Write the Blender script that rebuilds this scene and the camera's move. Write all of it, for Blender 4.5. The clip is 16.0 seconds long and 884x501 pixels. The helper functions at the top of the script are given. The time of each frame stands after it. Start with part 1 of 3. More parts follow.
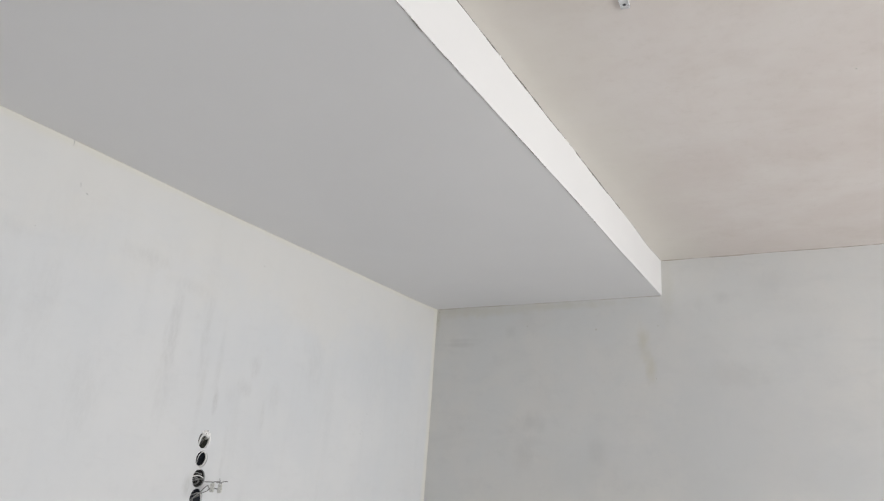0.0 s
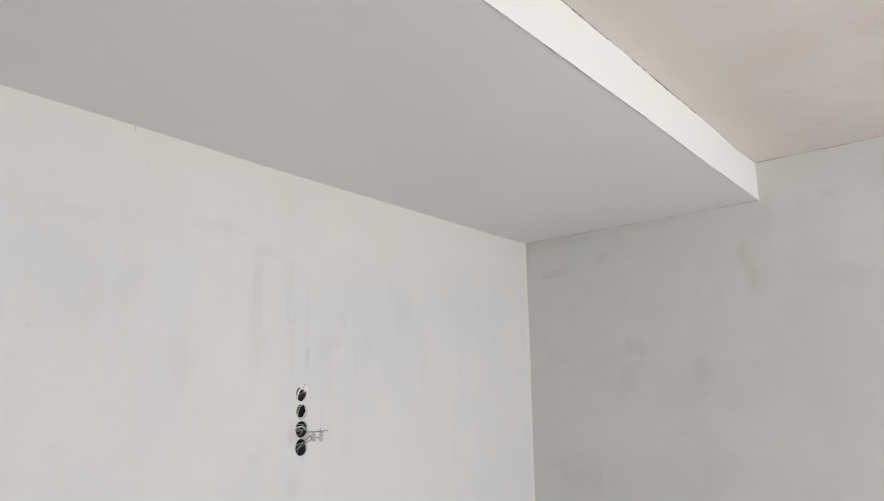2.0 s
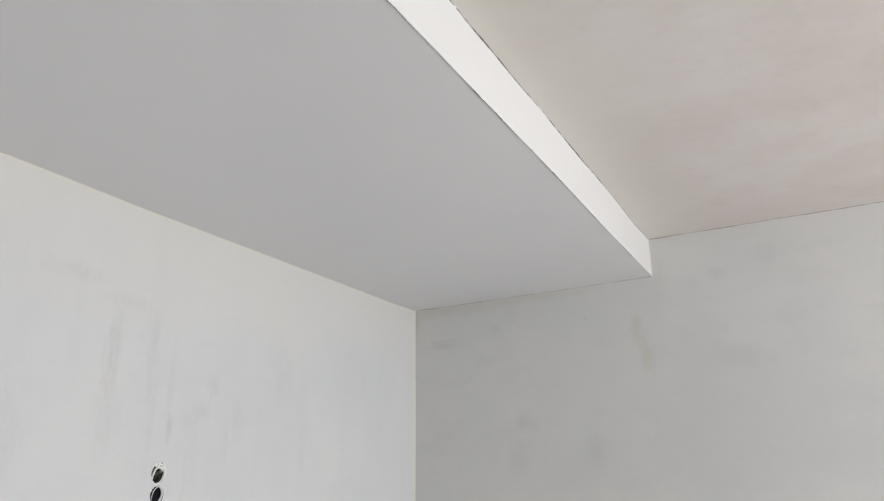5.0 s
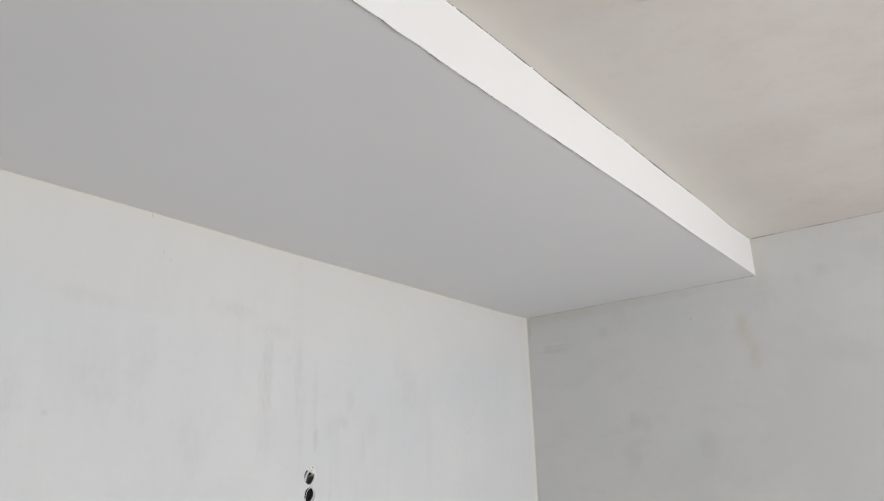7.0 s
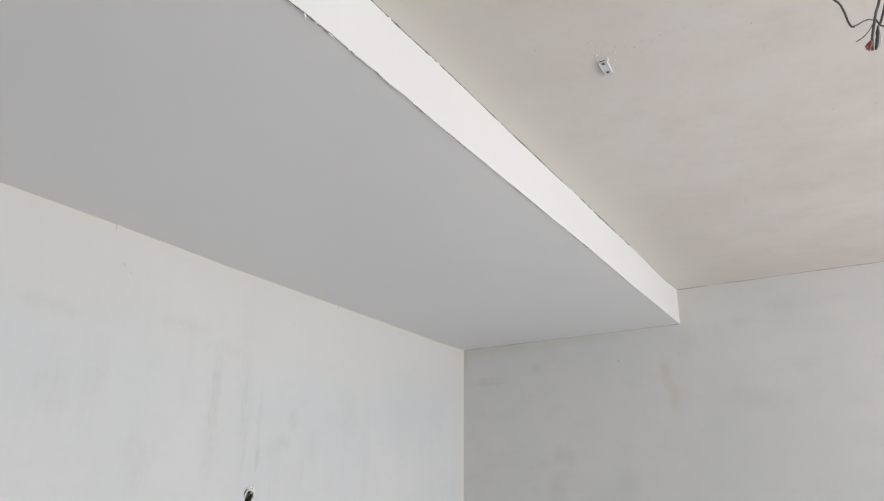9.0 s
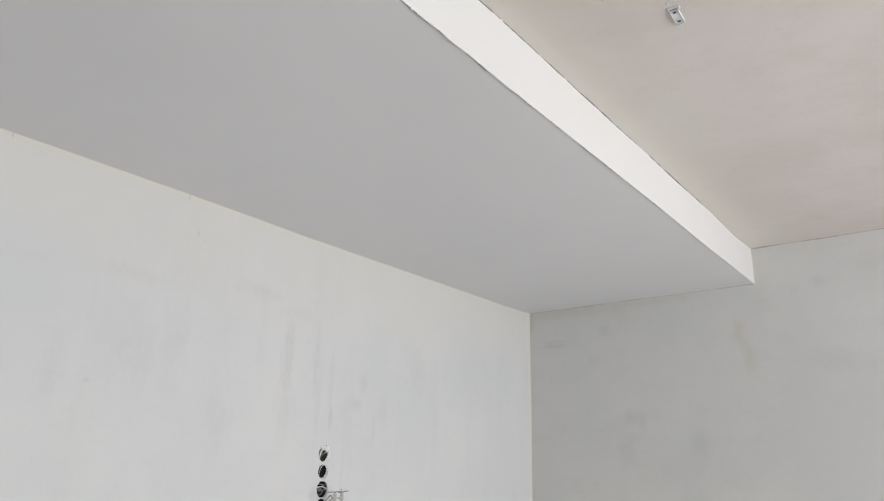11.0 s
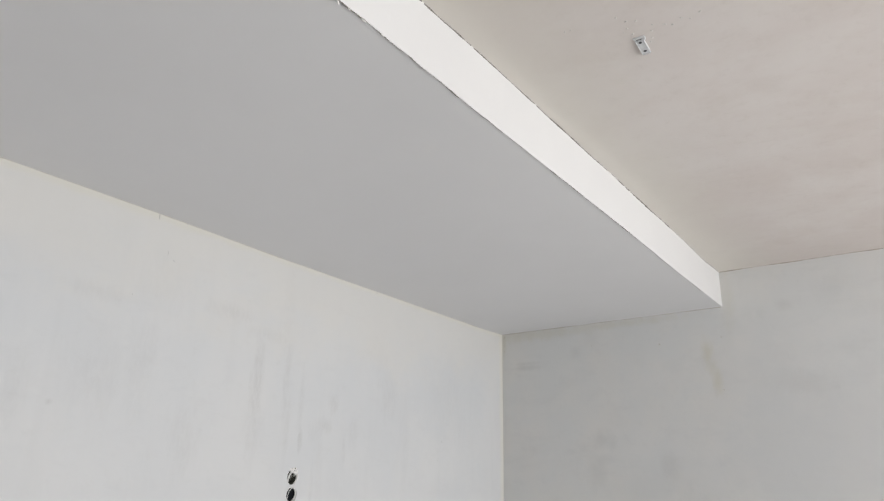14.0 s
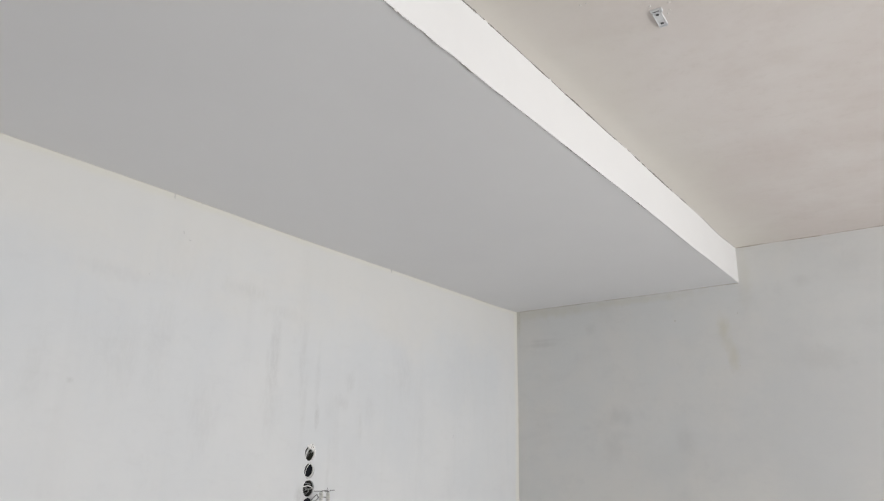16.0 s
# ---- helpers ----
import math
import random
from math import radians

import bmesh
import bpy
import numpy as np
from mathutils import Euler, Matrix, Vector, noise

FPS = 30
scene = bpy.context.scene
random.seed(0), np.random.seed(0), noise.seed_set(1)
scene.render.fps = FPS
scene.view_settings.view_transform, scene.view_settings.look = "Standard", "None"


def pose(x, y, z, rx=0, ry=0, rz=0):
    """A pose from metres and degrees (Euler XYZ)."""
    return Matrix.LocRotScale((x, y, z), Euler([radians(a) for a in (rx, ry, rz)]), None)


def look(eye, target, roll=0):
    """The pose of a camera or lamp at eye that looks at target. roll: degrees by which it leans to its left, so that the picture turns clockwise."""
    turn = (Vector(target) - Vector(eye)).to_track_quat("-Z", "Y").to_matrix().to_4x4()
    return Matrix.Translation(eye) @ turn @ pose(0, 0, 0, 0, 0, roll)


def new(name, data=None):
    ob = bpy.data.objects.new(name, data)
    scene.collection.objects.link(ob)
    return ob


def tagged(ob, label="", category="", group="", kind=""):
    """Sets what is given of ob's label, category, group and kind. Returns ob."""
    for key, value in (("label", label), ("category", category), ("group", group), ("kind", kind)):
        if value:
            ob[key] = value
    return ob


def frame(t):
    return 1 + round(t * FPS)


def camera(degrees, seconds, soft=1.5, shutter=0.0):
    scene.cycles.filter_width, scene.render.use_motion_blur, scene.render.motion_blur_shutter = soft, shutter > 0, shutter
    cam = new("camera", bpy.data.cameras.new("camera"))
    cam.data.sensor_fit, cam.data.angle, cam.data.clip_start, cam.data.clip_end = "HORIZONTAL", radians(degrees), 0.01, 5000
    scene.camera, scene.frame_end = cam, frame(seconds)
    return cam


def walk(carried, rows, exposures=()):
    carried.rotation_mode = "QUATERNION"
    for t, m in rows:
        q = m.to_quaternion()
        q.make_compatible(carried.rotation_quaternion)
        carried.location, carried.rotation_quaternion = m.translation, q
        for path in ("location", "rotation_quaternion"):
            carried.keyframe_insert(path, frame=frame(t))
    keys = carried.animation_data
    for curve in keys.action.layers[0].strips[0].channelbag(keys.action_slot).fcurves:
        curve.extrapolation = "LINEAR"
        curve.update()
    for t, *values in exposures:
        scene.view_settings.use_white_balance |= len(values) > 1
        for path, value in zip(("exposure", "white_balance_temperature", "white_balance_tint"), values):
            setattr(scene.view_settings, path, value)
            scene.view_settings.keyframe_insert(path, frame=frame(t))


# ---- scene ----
# ---- camera and walk ----
cam = camera(64.06, 16.0, soft=1.25)
Z0 = 2.5        # underside of the boxed-in bulkhead where it meets the wall
W, H = 1.403, 0.213   # bulkhead width, and height of the ceiling above its underside
ROWS = [
    (0.0, 2.2169, -3.8442, 1.5070, 29.991, 17.410, 4.217),
    (0.2, 2.2244, -3.8498, 1.5087, 30.078, 16.882, 4.146),
    (0.5, 2.2112, -3.8434, 1.4982, 30.692, 15.393, 3.815),
    (0.8, 2.2144, -3.8397, 1.4990, 31.624, 13.720, 3.002),
    (1.0, 2.2230, -3.8230, 1.4948, 32.798, 12.824, 1.458),
    (1.2, 2.2408, -3.8120, 1.4947, 33.559, 11.692, -0.025),
    (1.5, 2.2592, -3.7529, 1.5061, 33.811, 11.340, -1.366),
    (1.8, 2.3029, -3.7312, 1.5115, 36.306, 11.249, -0.528),
    (2.0, 2.3468, -3.7076, 1.5153, 39.287, 12.253, -0.623),
    (2.2, 2.4108, -3.6854, 1.5126, 41.533, 13.105, -1.492),
    (2.5, 2.4375, -3.6532, 1.5209, 42.931, 12.390, -1.842),
    (2.8, 2.3983, -3.6624, 1.5246, 41.683, 12.892, -1.583),
    (3.0, 2.3939, -3.6487, 1.5263, 42.547, 13.335, 0.210),
    (3.2, 2.3259, -3.6525, 1.5275, 40.877, 13.405, 0.399),
    (3.5, 2.2306, -3.6288, 1.5359, 39.057, 14.530, 1.063),
    (3.8, 2.1462, -3.6116, 1.5397, 34.846, 16.338, -0.027),
    (4.0, 2.1084, -3.6010, 1.5380, 31.760, 17.563, -0.483),
    (4.2, 2.0874, -3.5885, 1.5339, 29.448, 18.150, -0.402),
    (4.6, 2.0750, -3.5750, 1.5300, 27.600, 18.400, -0.400),
    (5.3, 2.1900, -3.5700, 1.5330, 30.200, 17.600, -0.800),
    (5.9, 2.3700, -3.5850, 1.5430, 35.300, 16.600, -1.200),
    (6.3, 2.4153, -3.6165, 1.5495, 37.873, 16.538, -1.249),
    (6.5, 2.4008, -3.6646, 1.5543, 38.908, 17.505, -1.180),
    (7.0, 2.3382, -3.8047, 1.5497, 38.416, 17.755, -1.376),
    (7.5, 2.3277, -3.8963, 1.5521, 37.586, 18.023, -0.112),
    (8.0, 2.3394, -3.9419, 1.5385, 34.280, 20.249, 0.111),
    (8.5, 2.3480, -3.9589, 1.5378, 33.068, 20.465, 1.056),
    (9.0, 2.3361, -3.9836, 1.5331, 32.344, 19.849, 0.923),
    (9.5, 2.3403, -3.9814, 1.5409, 33.220, 19.292, 1.649),
    (10.0, 2.3275, -3.9784, 1.5311, 35.436, 17.613, 1.658),
    (10.2, 2.3219, -3.9771, 1.5296, 36.500, 17.093, 1.473),
    (10.6, 2.3170, -3.9790, 1.5270, 37.600, 16.900, 1.400),
    (11.5, 2.3220, -3.9850, 1.5220, 37.400, 17.100, 1.400),
    (12.3, 2.3287, -3.9881, 1.5188, 37.002, 17.659, 1.426),
    (12.5, 2.3287, -3.9837, 1.5299, 36.889, 18.037, 1.355),
    (13.0, 2.3314, -3.9828, 1.5266, 35.865, 18.034, 0.841),
    (13.5, 2.3363, -3.9798, 1.5307, 35.772, 18.383, 1.199),
    (14.0, 2.3404, -3.9822, 1.5294, 35.564, 18.628, 1.257),
    (14.5, 2.3409, -3.9846, 1.5298, 34.944, 18.830, 1.272),
    (15.0, 2.3411, -3.9829, 1.5270, 34.907, 18.734, 1.482),
    (15.5, 2.3428, -3.9864, 1.5276, 35.859, 17.815, 1.481),
    (16.0, 2.3343, -3.9811, 1.5290, 36.669, 16.831, 1.180),
]
EXPO = [
    (0.0, 0.0, 6505, 10), (0.8, 0.0, 6520, 10), (1.5, 0.02, 6590, 10.5), (2.5, 0.02, 6620, 10.8), (3.5, 0.02, 6590, 10.5), (4.2, 0.0, 6540, 10.2),
    (6.3, 0.0, 6510, 10.2), (9.0, 0.0, 6480, 10), (12.3, 0.0, 6530, 10.2), (16.0, 0.0, 6525, 10),
]
walk(cam, [(t, pose(x, y, z, 90 + pitch, 0, yaw) @ pose(0, 0, 0, 0, 0, roll)) for t, x, y, z, yaw, pitch, roll in ROWS], EXPO)

# ---- world, daylight ----
world = bpy.data.worlds.new("sky")
scene.world = world
world.use_nodes = True
wn = world.node_tree
sky = wn.nodes.new("ShaderNodeTexSky")
sky.sky_type, sky.sun_disc = "NISHITA", False
sky.sun_elevation, sky.sun_rotation = radians(48), radians(200)
wn.nodes["Background"].inputs["Strength"].default_value = 0.1
wn.links.new(sky.outputs["Color"], wn.nodes["Background"].inputs["Color"])

# the room: x = 0 and y = 0 are the two plastered walls that are seen, the window is in the east wall
EAST, SOUTH = 6.1, -7.2
WIN_Y0, WIN_Y1, WIN_Z0, WIN_Z1 = -4.1, -0.65, 0.22, 2.28

lamp = bpy.data.lights.new("window_daylight", "AREA")
lamp.shape, lamp.size, lamp.size_y = "RECTANGLE", WIN_Y1 - WIN_Y0 - 0.1, WIN_Z1 - WIN_Z0 - 0.1
lamp.energy, lamp.color = 176.0, (1.0, 1.0, 1.012)
day = new("window_daylight", lamp)
day.matrix_world = look((EAST + 0.03, (WIN_Y0 + WIN_Y1) / 2, (WIN_Z0 + WIN_Z1) / 2), (0, (WIN_Y0 + WIN_Y1) / 2, (WIN_Z0 + WIN_Z1) / 2))


# ---- materials ----
class Nodes:
    """A small helper round one node material."""

    def __init__(self, name, rough=0.9, spec=0.3):
        self.mat = bpy.data.materials.new(name)
        self.mat.use_nodes = True
        self.t = self.mat.node_tree
        self.b = self.t.nodes["Principled BSDF"]
        self.b.inputs["Roughness"].default_value = rough
        self.b.inputs["Specular IOR Level"].default_value = spec
        self.co = self.t.nodes.new("ShaderNodeTexCoord").outputs["Object"]

    def put(self, socket, value):
        if isinstance(value, bpy.types.NodeSocket):
            self.t.links.new(value, socket)
        else:
            socket.default_value = value

    def scaled(self, sx, sy, sz, ox=0, oy=0, oz=0):
        m = self.t.nodes.new("ShaderNodeMapping")
        m.vector_type = "POINT"
        m.inputs["Scale"].default_value = (sx, sy, sz)
        m.inputs["Location"].default_value = (ox, oy, oz)
        self.t.links.new(self.co, m.inputs["Vector"])
        return m.outputs["Vector"]

    def noise(self, scale, detail=4, rough=0.55, vec=None, distort=0.0):
        n = self.t.nodes.new("ShaderNodeTexNoise")
        n.inputs["Scale"].default_value, n.inputs["Detail"].default_value = scale, detail
        n.inputs["Roughness"].default_value, n.inputs["Distortion"].default_value = rough, distort
        self.t.links.new(vec or self.co, n.inputs["Vector"])
        return n.outputs["Fac"]

    def ramp(self, fac, lo, hi, a=0.0, b=1.0):
        n = self.t.nodes.new("ShaderNodeMapRange")
        n.interpolation_type = "SMOOTHSTEP"
        self.put(n.inputs["Value"], fac)
        for k, v in zip(("From Min", "From Max", "To Min", "To Max"), (lo, hi, a, b)):
            self.put(n.inputs[k], v)
        return n.outputs["Result"]

    def math(self, op, a, b=0.0):
        n = self.t.nodes.new("ShaderNodeMath")
        n.operation = op
        self.put(n.inputs[0], a)
        self.put(n.inputs[1], b)
        return n.outputs[0]

    def mix(self, fac, a, b):
        n = self.t.nodes.new("ShaderNodeMix")
        n.data_type = "RGBA"
        self.put(n.inputs[0], fac)
        self.put(n.inputs[6], (*a, 1) if isinstance(a, tuple) else a)
        self.put(n.inputs[7], (*b, 1) if isinstance(b, tuple) else b)
        return n.outputs[2]

    def smear(self, centre, half, warp, strength):
        """A soft patch round centre (metres), its outline broken by the warp noise."""
        v = self.t.nodes.new("ShaderNodeVectorMath")
        v.operation = "SUBTRACT"
        self.t.links.new(self.co, v.inputs[0])
        v.inputs[1].default_value = centre
        s = self.t.nodes.new("ShaderNodeVectorMath")
        s.operation = "MULTIPLY"
        self.t.links.new(v.outputs[0], s.inputs[0])
        s.inputs[1].default_value = [1 / h if h else 0 for h in half]
        le = self.t.nodes.new("ShaderNodeVectorMath")
        le.operation = "LENGTH"
        self.t.links.new(s.outputs[0], le.inputs[0])
        return self.ramp(self.math("ADD", le.outputs["Value"], warp), 1.25, 0.1, 0.0, strength)

    def bump(self, height, strength, dist):
        n = self.t.nodes.new("ShaderNodeBump")
        n.inputs["Strength"].default_value, n.inputs["Distance"].default_value = strength, dist
        self.t.links.new(height, n.inputs["Height"])
        self.t.links.new(n.outputs["Normal"], self.b.inputs["Normal"])

    def done(self, colour):
        self.put(self.b.inputs["Base Color"], (*colour, 1) if isinstance(colour, tuple) else colour)
        return self.mat


def plain(name, colour, rough=0.6, metal=0.0, spread=0.12, scale=60):
    """A small thing's paint, plastic or metal, with a slight grain."""
    n = Nodes(name, rough, 0.4)
    n.b.inputs["Metallic"].default_value = metal
    f = n.noise(scale, 3)
    n.bump(f, 0.15, 0.001)
    return n.done(n.mix(n.ramp(f, 0.3, 0.7), tuple(c * (1 - spread) for c in colour), tuple(min(1, c * (1 + spread)) for c in colour)))


def west_plaster():
    """Grey-white filler coat: cloudy patches, upright trowel streaks, cream filler along its edges, old drips and warm
    bounce painted on its upper part.
    """
    n = Nodes("filled_wall_plaster", 0.92, 0.25)
    cloud = n.noise(1.6, 5, 0.6, n.scaled(1, 1, 0.8))
    streak = n.noise(1.0, 4, 0.6, n.scaled(1, 9, 1.1), 0.4)
    fine = n.noise(14, 5, 0.65)
    c = n.mix(n.ramp(cloud, 0.36, 0.66), (0.646, 0.661, 0.673), (0.681, 0.689, 0.692))
    c = n.mix(n.ramp(streak, 0.5, 0.78, 0, 0.15), c, (0.56, 0.565, 0.565))
    stroke = n.noise(5, 5, 0.7, n.scaled(1, 1.2, 3.2, 0, 3, 1), 0.3)
    c = n.mix(n.ramp(stroke, 0.5, 0.74, 0, 0.17), c, (0.57, 0.575, 0.58))
    c = n.mix(n.ramp(n.noise(2.6, 4, 0.6, n.scaled(1, 1, 1, 7, 1, 3)), 0.48, 0.7, 0, 0.30), c, (0.695, 0.694, 0.686))
    c = n.mix(n.ramp(fine, 0.55, 0.75, 0, 0.16), c, (0.58, 0.58, 0.57))
    warp = n.math("MULTIPLY", n.math("SUBTRACT", n.noise(11, 5, 0.7, n.scaled(1, 2.6, 0.8)), 0.5), 1.7)
    soot = None
    for y, z, hy, hz, s in ((-2.010, -0.55, 0.028, 0.17, 0.36), (-2.006, -0.74, 0.040, 0.13, 0.20), (-1.848, -0.50, 0.017, 0.19, 0.24), (-1.825, -0.74, 0.014, 0.14, 0.20), (-1.743, -0.775, 0.011, 0.050, 0.60),
                            (-1.752, -0.62, 0.013, 0.13, 0.20), (-1.546, -0.613, 0.024, 0.040, 0.34), (-1.600, -0.711, 0.040, 0.032, 0.28), (-1.66, -0.74, 0.030, 0.05, 0.16), (-1.46, -0.80, 0.012, 0.07, 0.20), (-1.149, -0.53, 0.06, 0.11, 0.20),
                            (-1.407, -0.735, 0.026, 0.06, 0.18), (-2.745, -0.346, 0.11, 0.030, 0.22), (-2.183, -0.301, 0.10, 0.030, 0.30), (-1.96, -0.36, 0.10, 0.028, 0.24), (-2.326, -0.82, 0.05, 0.12, 0.18), (-2.546, -0.565, 0.05, 0.16, 0.16),
                            (-2.70, -0.62, 0.09, 0.12, 0.14), (-1.655, -1.07, 0.010, 0.18, 0.18), (-1.806, -1.112, 0.022, 0.040, 0.65), (-0.62, -0.45, 0.14, 0.22, 0.10), (-1.0, -0.75, 0.03, 0.25, 0.12), (-1.795, -1.30, 0.03, 0.05, 0.25),
                            (-2.50, -0.25, 0.14, 0.12, 0.12), (-1.25, -0.30, 0.08, 0.1, 0.10), (-2.842, -0.734, 0.010, 0.009, 0.45), (-1.865, -0.22, 0.030, 0.24, 0.14), (-1.995, -1.185, 0.030, 0.024, 0.24), (-2.955, -0.72, 0.03, 0.12, 0.16)):
        m = n.smear((0, y, Z0 + z), (0, hy * 1.45, hz * 1.3), warp, s)
        soot = m if soot is None else n.math("MAXIMUM", soot, m)
    rub = n.ramp(n.noise(30, 5, 0.7, n.scaled(1, 1.6, 0.7)), 0.34, 0.62, 0.30, 0.85)
    c = n.mix(n.math("MULTIPLY", soot, rub), c, (0.44, 0.44, 0.435))
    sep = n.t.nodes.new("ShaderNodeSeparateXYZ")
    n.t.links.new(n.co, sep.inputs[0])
    # warm bounce from the ceiling, put into the upper wall's colour
    bounce_band = n.math("ADD", sep.outputs["Z"], n.math("MULTIPLY", n.math("SUBTRACT", n.noise(2.2, 4, 0.6, n.scaled(1, 1, 1.6, 2, 5, 1)), 0.5), 0.7))
    c = n.mix(n.ramp(bounce_band, Z0 - 0.48, Z0 - 0.10, 0, 0.55), c, (0.712, 0.693, 0.652))
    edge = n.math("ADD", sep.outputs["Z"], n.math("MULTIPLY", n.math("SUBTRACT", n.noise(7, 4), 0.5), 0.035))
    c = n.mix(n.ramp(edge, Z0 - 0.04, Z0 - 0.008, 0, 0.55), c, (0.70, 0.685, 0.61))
    corner = n.math("ADD", sep.outputs["Y"], n.math("MULTIPLY", n.math("SUBTRACT", n.noise(6, 4), 0.5), 0.06))
    c = n.mix(n.ramp(corner, -0.06, -0.01, 0, 0.6), c, (0.72, 0.70, 0.62))
    n.bump(n.math("ADD", n.math("MULTIPLY", streak, 0.3), n.math("MULTIPLY", fine, 0.35)), 0.22, 0.004)
    return n.done(c)


def north_plaster():
    """The same filler, greyer, with brown stains under the bulkhead's end."""
    n = Nodes("north_wall_plaster", 0.92, 0.25)
    cloud = n.noise(1.9, 5, 0.6)
    wide = n.noise(3.2, 4, 0.6, n.scaled(0.6, 1, 1.5, 3, 1, 2), 0.5)
    fine = n.noise(16, 5, 0.65)
    c = n.mix(n.ramp(cloud, 0.36, 0.66), (0.640, 0.649, 0.644), (0.672, 0.666, 0.647))
    c = n.mix(n.ramp(wide, 0.5, 0.75, 0, 0.25), c, (0.54, 0.545, 0.54))
    c = n.mix(n.ramp(fine, 0.55, 0.75, 0, 0.14), c, (0.53, 0.53, 0.52))
    c = n.mix(n.ramp(n.noise(6.5, 5, 0.7, n.scaled(1, 1, 1.5, 2, 9, 4), 0.3), 0.5, 0.74, 0, 0.24), c, (0.55, 0.555, 0.55))
    c = n.mix(n.ramp(n.noise(3.4, 4, 0.6, n.scaled(1, 1, 1, 8, 3, 6)), 0.5, 0.7, 0, 0.30), c, (0.688, 0.682, 0.668))
    # bluer, slightly darker grey in a broad ragged patch round x = 1.85
    spread = n.math("MULTIPLY", n.math("SUBTRACT", n.noise(2.4, 5, 0.65, n.scaled(1, 1, 1.2, 4, 2, 7)), 0.5), 2.2)
    c = n.mix(n.smear((1.85, 0, Z0 - 0.75), (0.85, 0, 0.60), spread, 0.55), c, (0.578, 0.592, 0.600))
    warp = n.math("MULTIPLY", n.math("SUBTRACT", n.noise(13, 5, 0.7, n.scaled(1.4, 1, 0.8)), 0.5), 1.7)
    damp = None
    for x, z, hx, hz, s in ((1.297, -0.235, 0.024, 0.075, 0.65), (1.338, -0.39, 0.022, 0.060, 0.60), (1.318, -0.32, 0.020, 0.05, 0.40), (0.25, -0.025, 0.28, 0.035, 0.5), (0.75, -0.015, 0.30, 0.022, 0.45), (1.43, 0.05, 0.03, 0.14, 0.3), (0.01, -0.06, 0.02, 0.08, 0.6)):
        m = n.smear((x, 0, Z0 + z), (hx * 1.6, 0, hz * 1.3), warp, s * 0.6)
        damp = m if damp is None else n.math("MAXIMUM", damp, m)
    c = n.mix(damp, c, (0.56, 0.53, 0.41))
    soot = None
    for x, z, hx, hz, s in ((0.190, -0.205, 0.075, 0.008, 0.50), (0.185, -0.232, 0.070, 0.012, 0.65), (0.513, -0.162, 0.028, 0.028, 0.45), (0.62, -0.08, 0.05, 0.06, 0.25), (0.66, -0.685, 0.040, 0.045, 0.60), (0.722, -0.70, 0.026, 0.035, 0.45),
                            (0.623, -0.870, 0.045, 0.075, 0.45), (1.048, -0.84, 0.040, 0.060, 0.42), (0.33, -1.40, 0.12, 0.09, 0.5), (1.0, -1.16, 0.08, 0.12, 0.25), (1.712, -0.015, 0.030, 0.022, 0.40), (1.75, -0.42, 0.10, 0.04, 0.35), (1.95, 0.05, 0.07, 0.05, 0.3), (0.9, -0.95, 0.2, 0.08, 0.20)):
        m = n.smear((x, 0, Z0 + z), (hx * 1.7, 0, hz * 1.7), warp, s * 0.34)
        soot = m if soot is None else n.math("MAXIMUM", soot, m)
    c = n.mix(soot, c, (0.40, 0.40, 0.39))
    n.bump(n.math("ADD", n.math("MULTIPLY", wide, 0.5), n.math("MULTIPLY", fine, 0.4)), 0.25, 0.004)
    return n.done(c)


def ceiling_plaster():
    """Raw pinkish-beige gypsum plaster with broad trowel clouds."""
    n = Nodes("raw_ceiling_plaster", 0.95, 0.2)
    cloud = n.noise(1.7, 5, 0.6, n.scaled(1, 1.2, 1), 0.3)
    mid = n.noise(4.0, 5, 0.62, n.scaled(1, 1.15, 1), 0.2)
    fine = n.noise(26, 4, 0.65)
    c = n.mix(n.ramp(cloud, 0.34, 0.66), (0.694, 0.638, 0.605), (0.742, 0.700, 0.671))
    c = n.mix(n.ramp(mid, 0.48, 0.78, 0, 0.36), c, (0.605, 0.546, 0.498))
    c = n.mix(n.ramp(fine, 0.5, 0.8, 0, 0.24), c, (0.582, 0.532, 0.480))
    c = n.mix(n.ramp(n.noise(9, 4, 0.7, n.scaled(1.3, 1, 1, 5, 2, 0)), 0.52, 0.72, 0, 0.30), c, (0.728, 0.697, 0.652))
    # bounce off the fascia put into the colour: paler cream towards the bulkhead
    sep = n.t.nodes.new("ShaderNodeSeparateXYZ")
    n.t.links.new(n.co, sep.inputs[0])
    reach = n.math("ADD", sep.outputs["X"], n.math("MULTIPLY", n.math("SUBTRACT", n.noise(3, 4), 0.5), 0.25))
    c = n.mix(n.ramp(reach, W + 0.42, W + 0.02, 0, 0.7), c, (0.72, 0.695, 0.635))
    n.bump(n.math("ADD", n.math("MULTIPLY", mid, 0.5), n.math("MULTIPLY", fine, 0.3)), 0.25, 0.004)
    return n.done(c)


def board_paint(name, a, b):
    """Rolled primer on plasterboard."""
    n = Nodes(name, 0.85, 0.3)
    cloud = n.noise(1.3, 4, 0.55)
    fine = n.noise(180, 3, 0.6)
    n.bump(fine, 0.08, 0.001)
    return n.done(n.mix(n.ramp(cloud, 0.3, 0.7), a, b))


def screed():
    n = Nodes("cement_screed", 0.9, 0.3)
    cloud, fine = n.noise(1.1, 5), n.noise(40, 5)
    n.bump(fine, 0.3, 0.003)
    c = n.mix(n.ramp(cloud, 0.3, 0.7), (0.43, 0.425, 0.41), (0.54, 0.53, 0.51))
    return n.done(n.mix(n.ramp(fine, 0.5, 0.8, 0, 0.4), c, (0.36, 0.355, 0.345)))


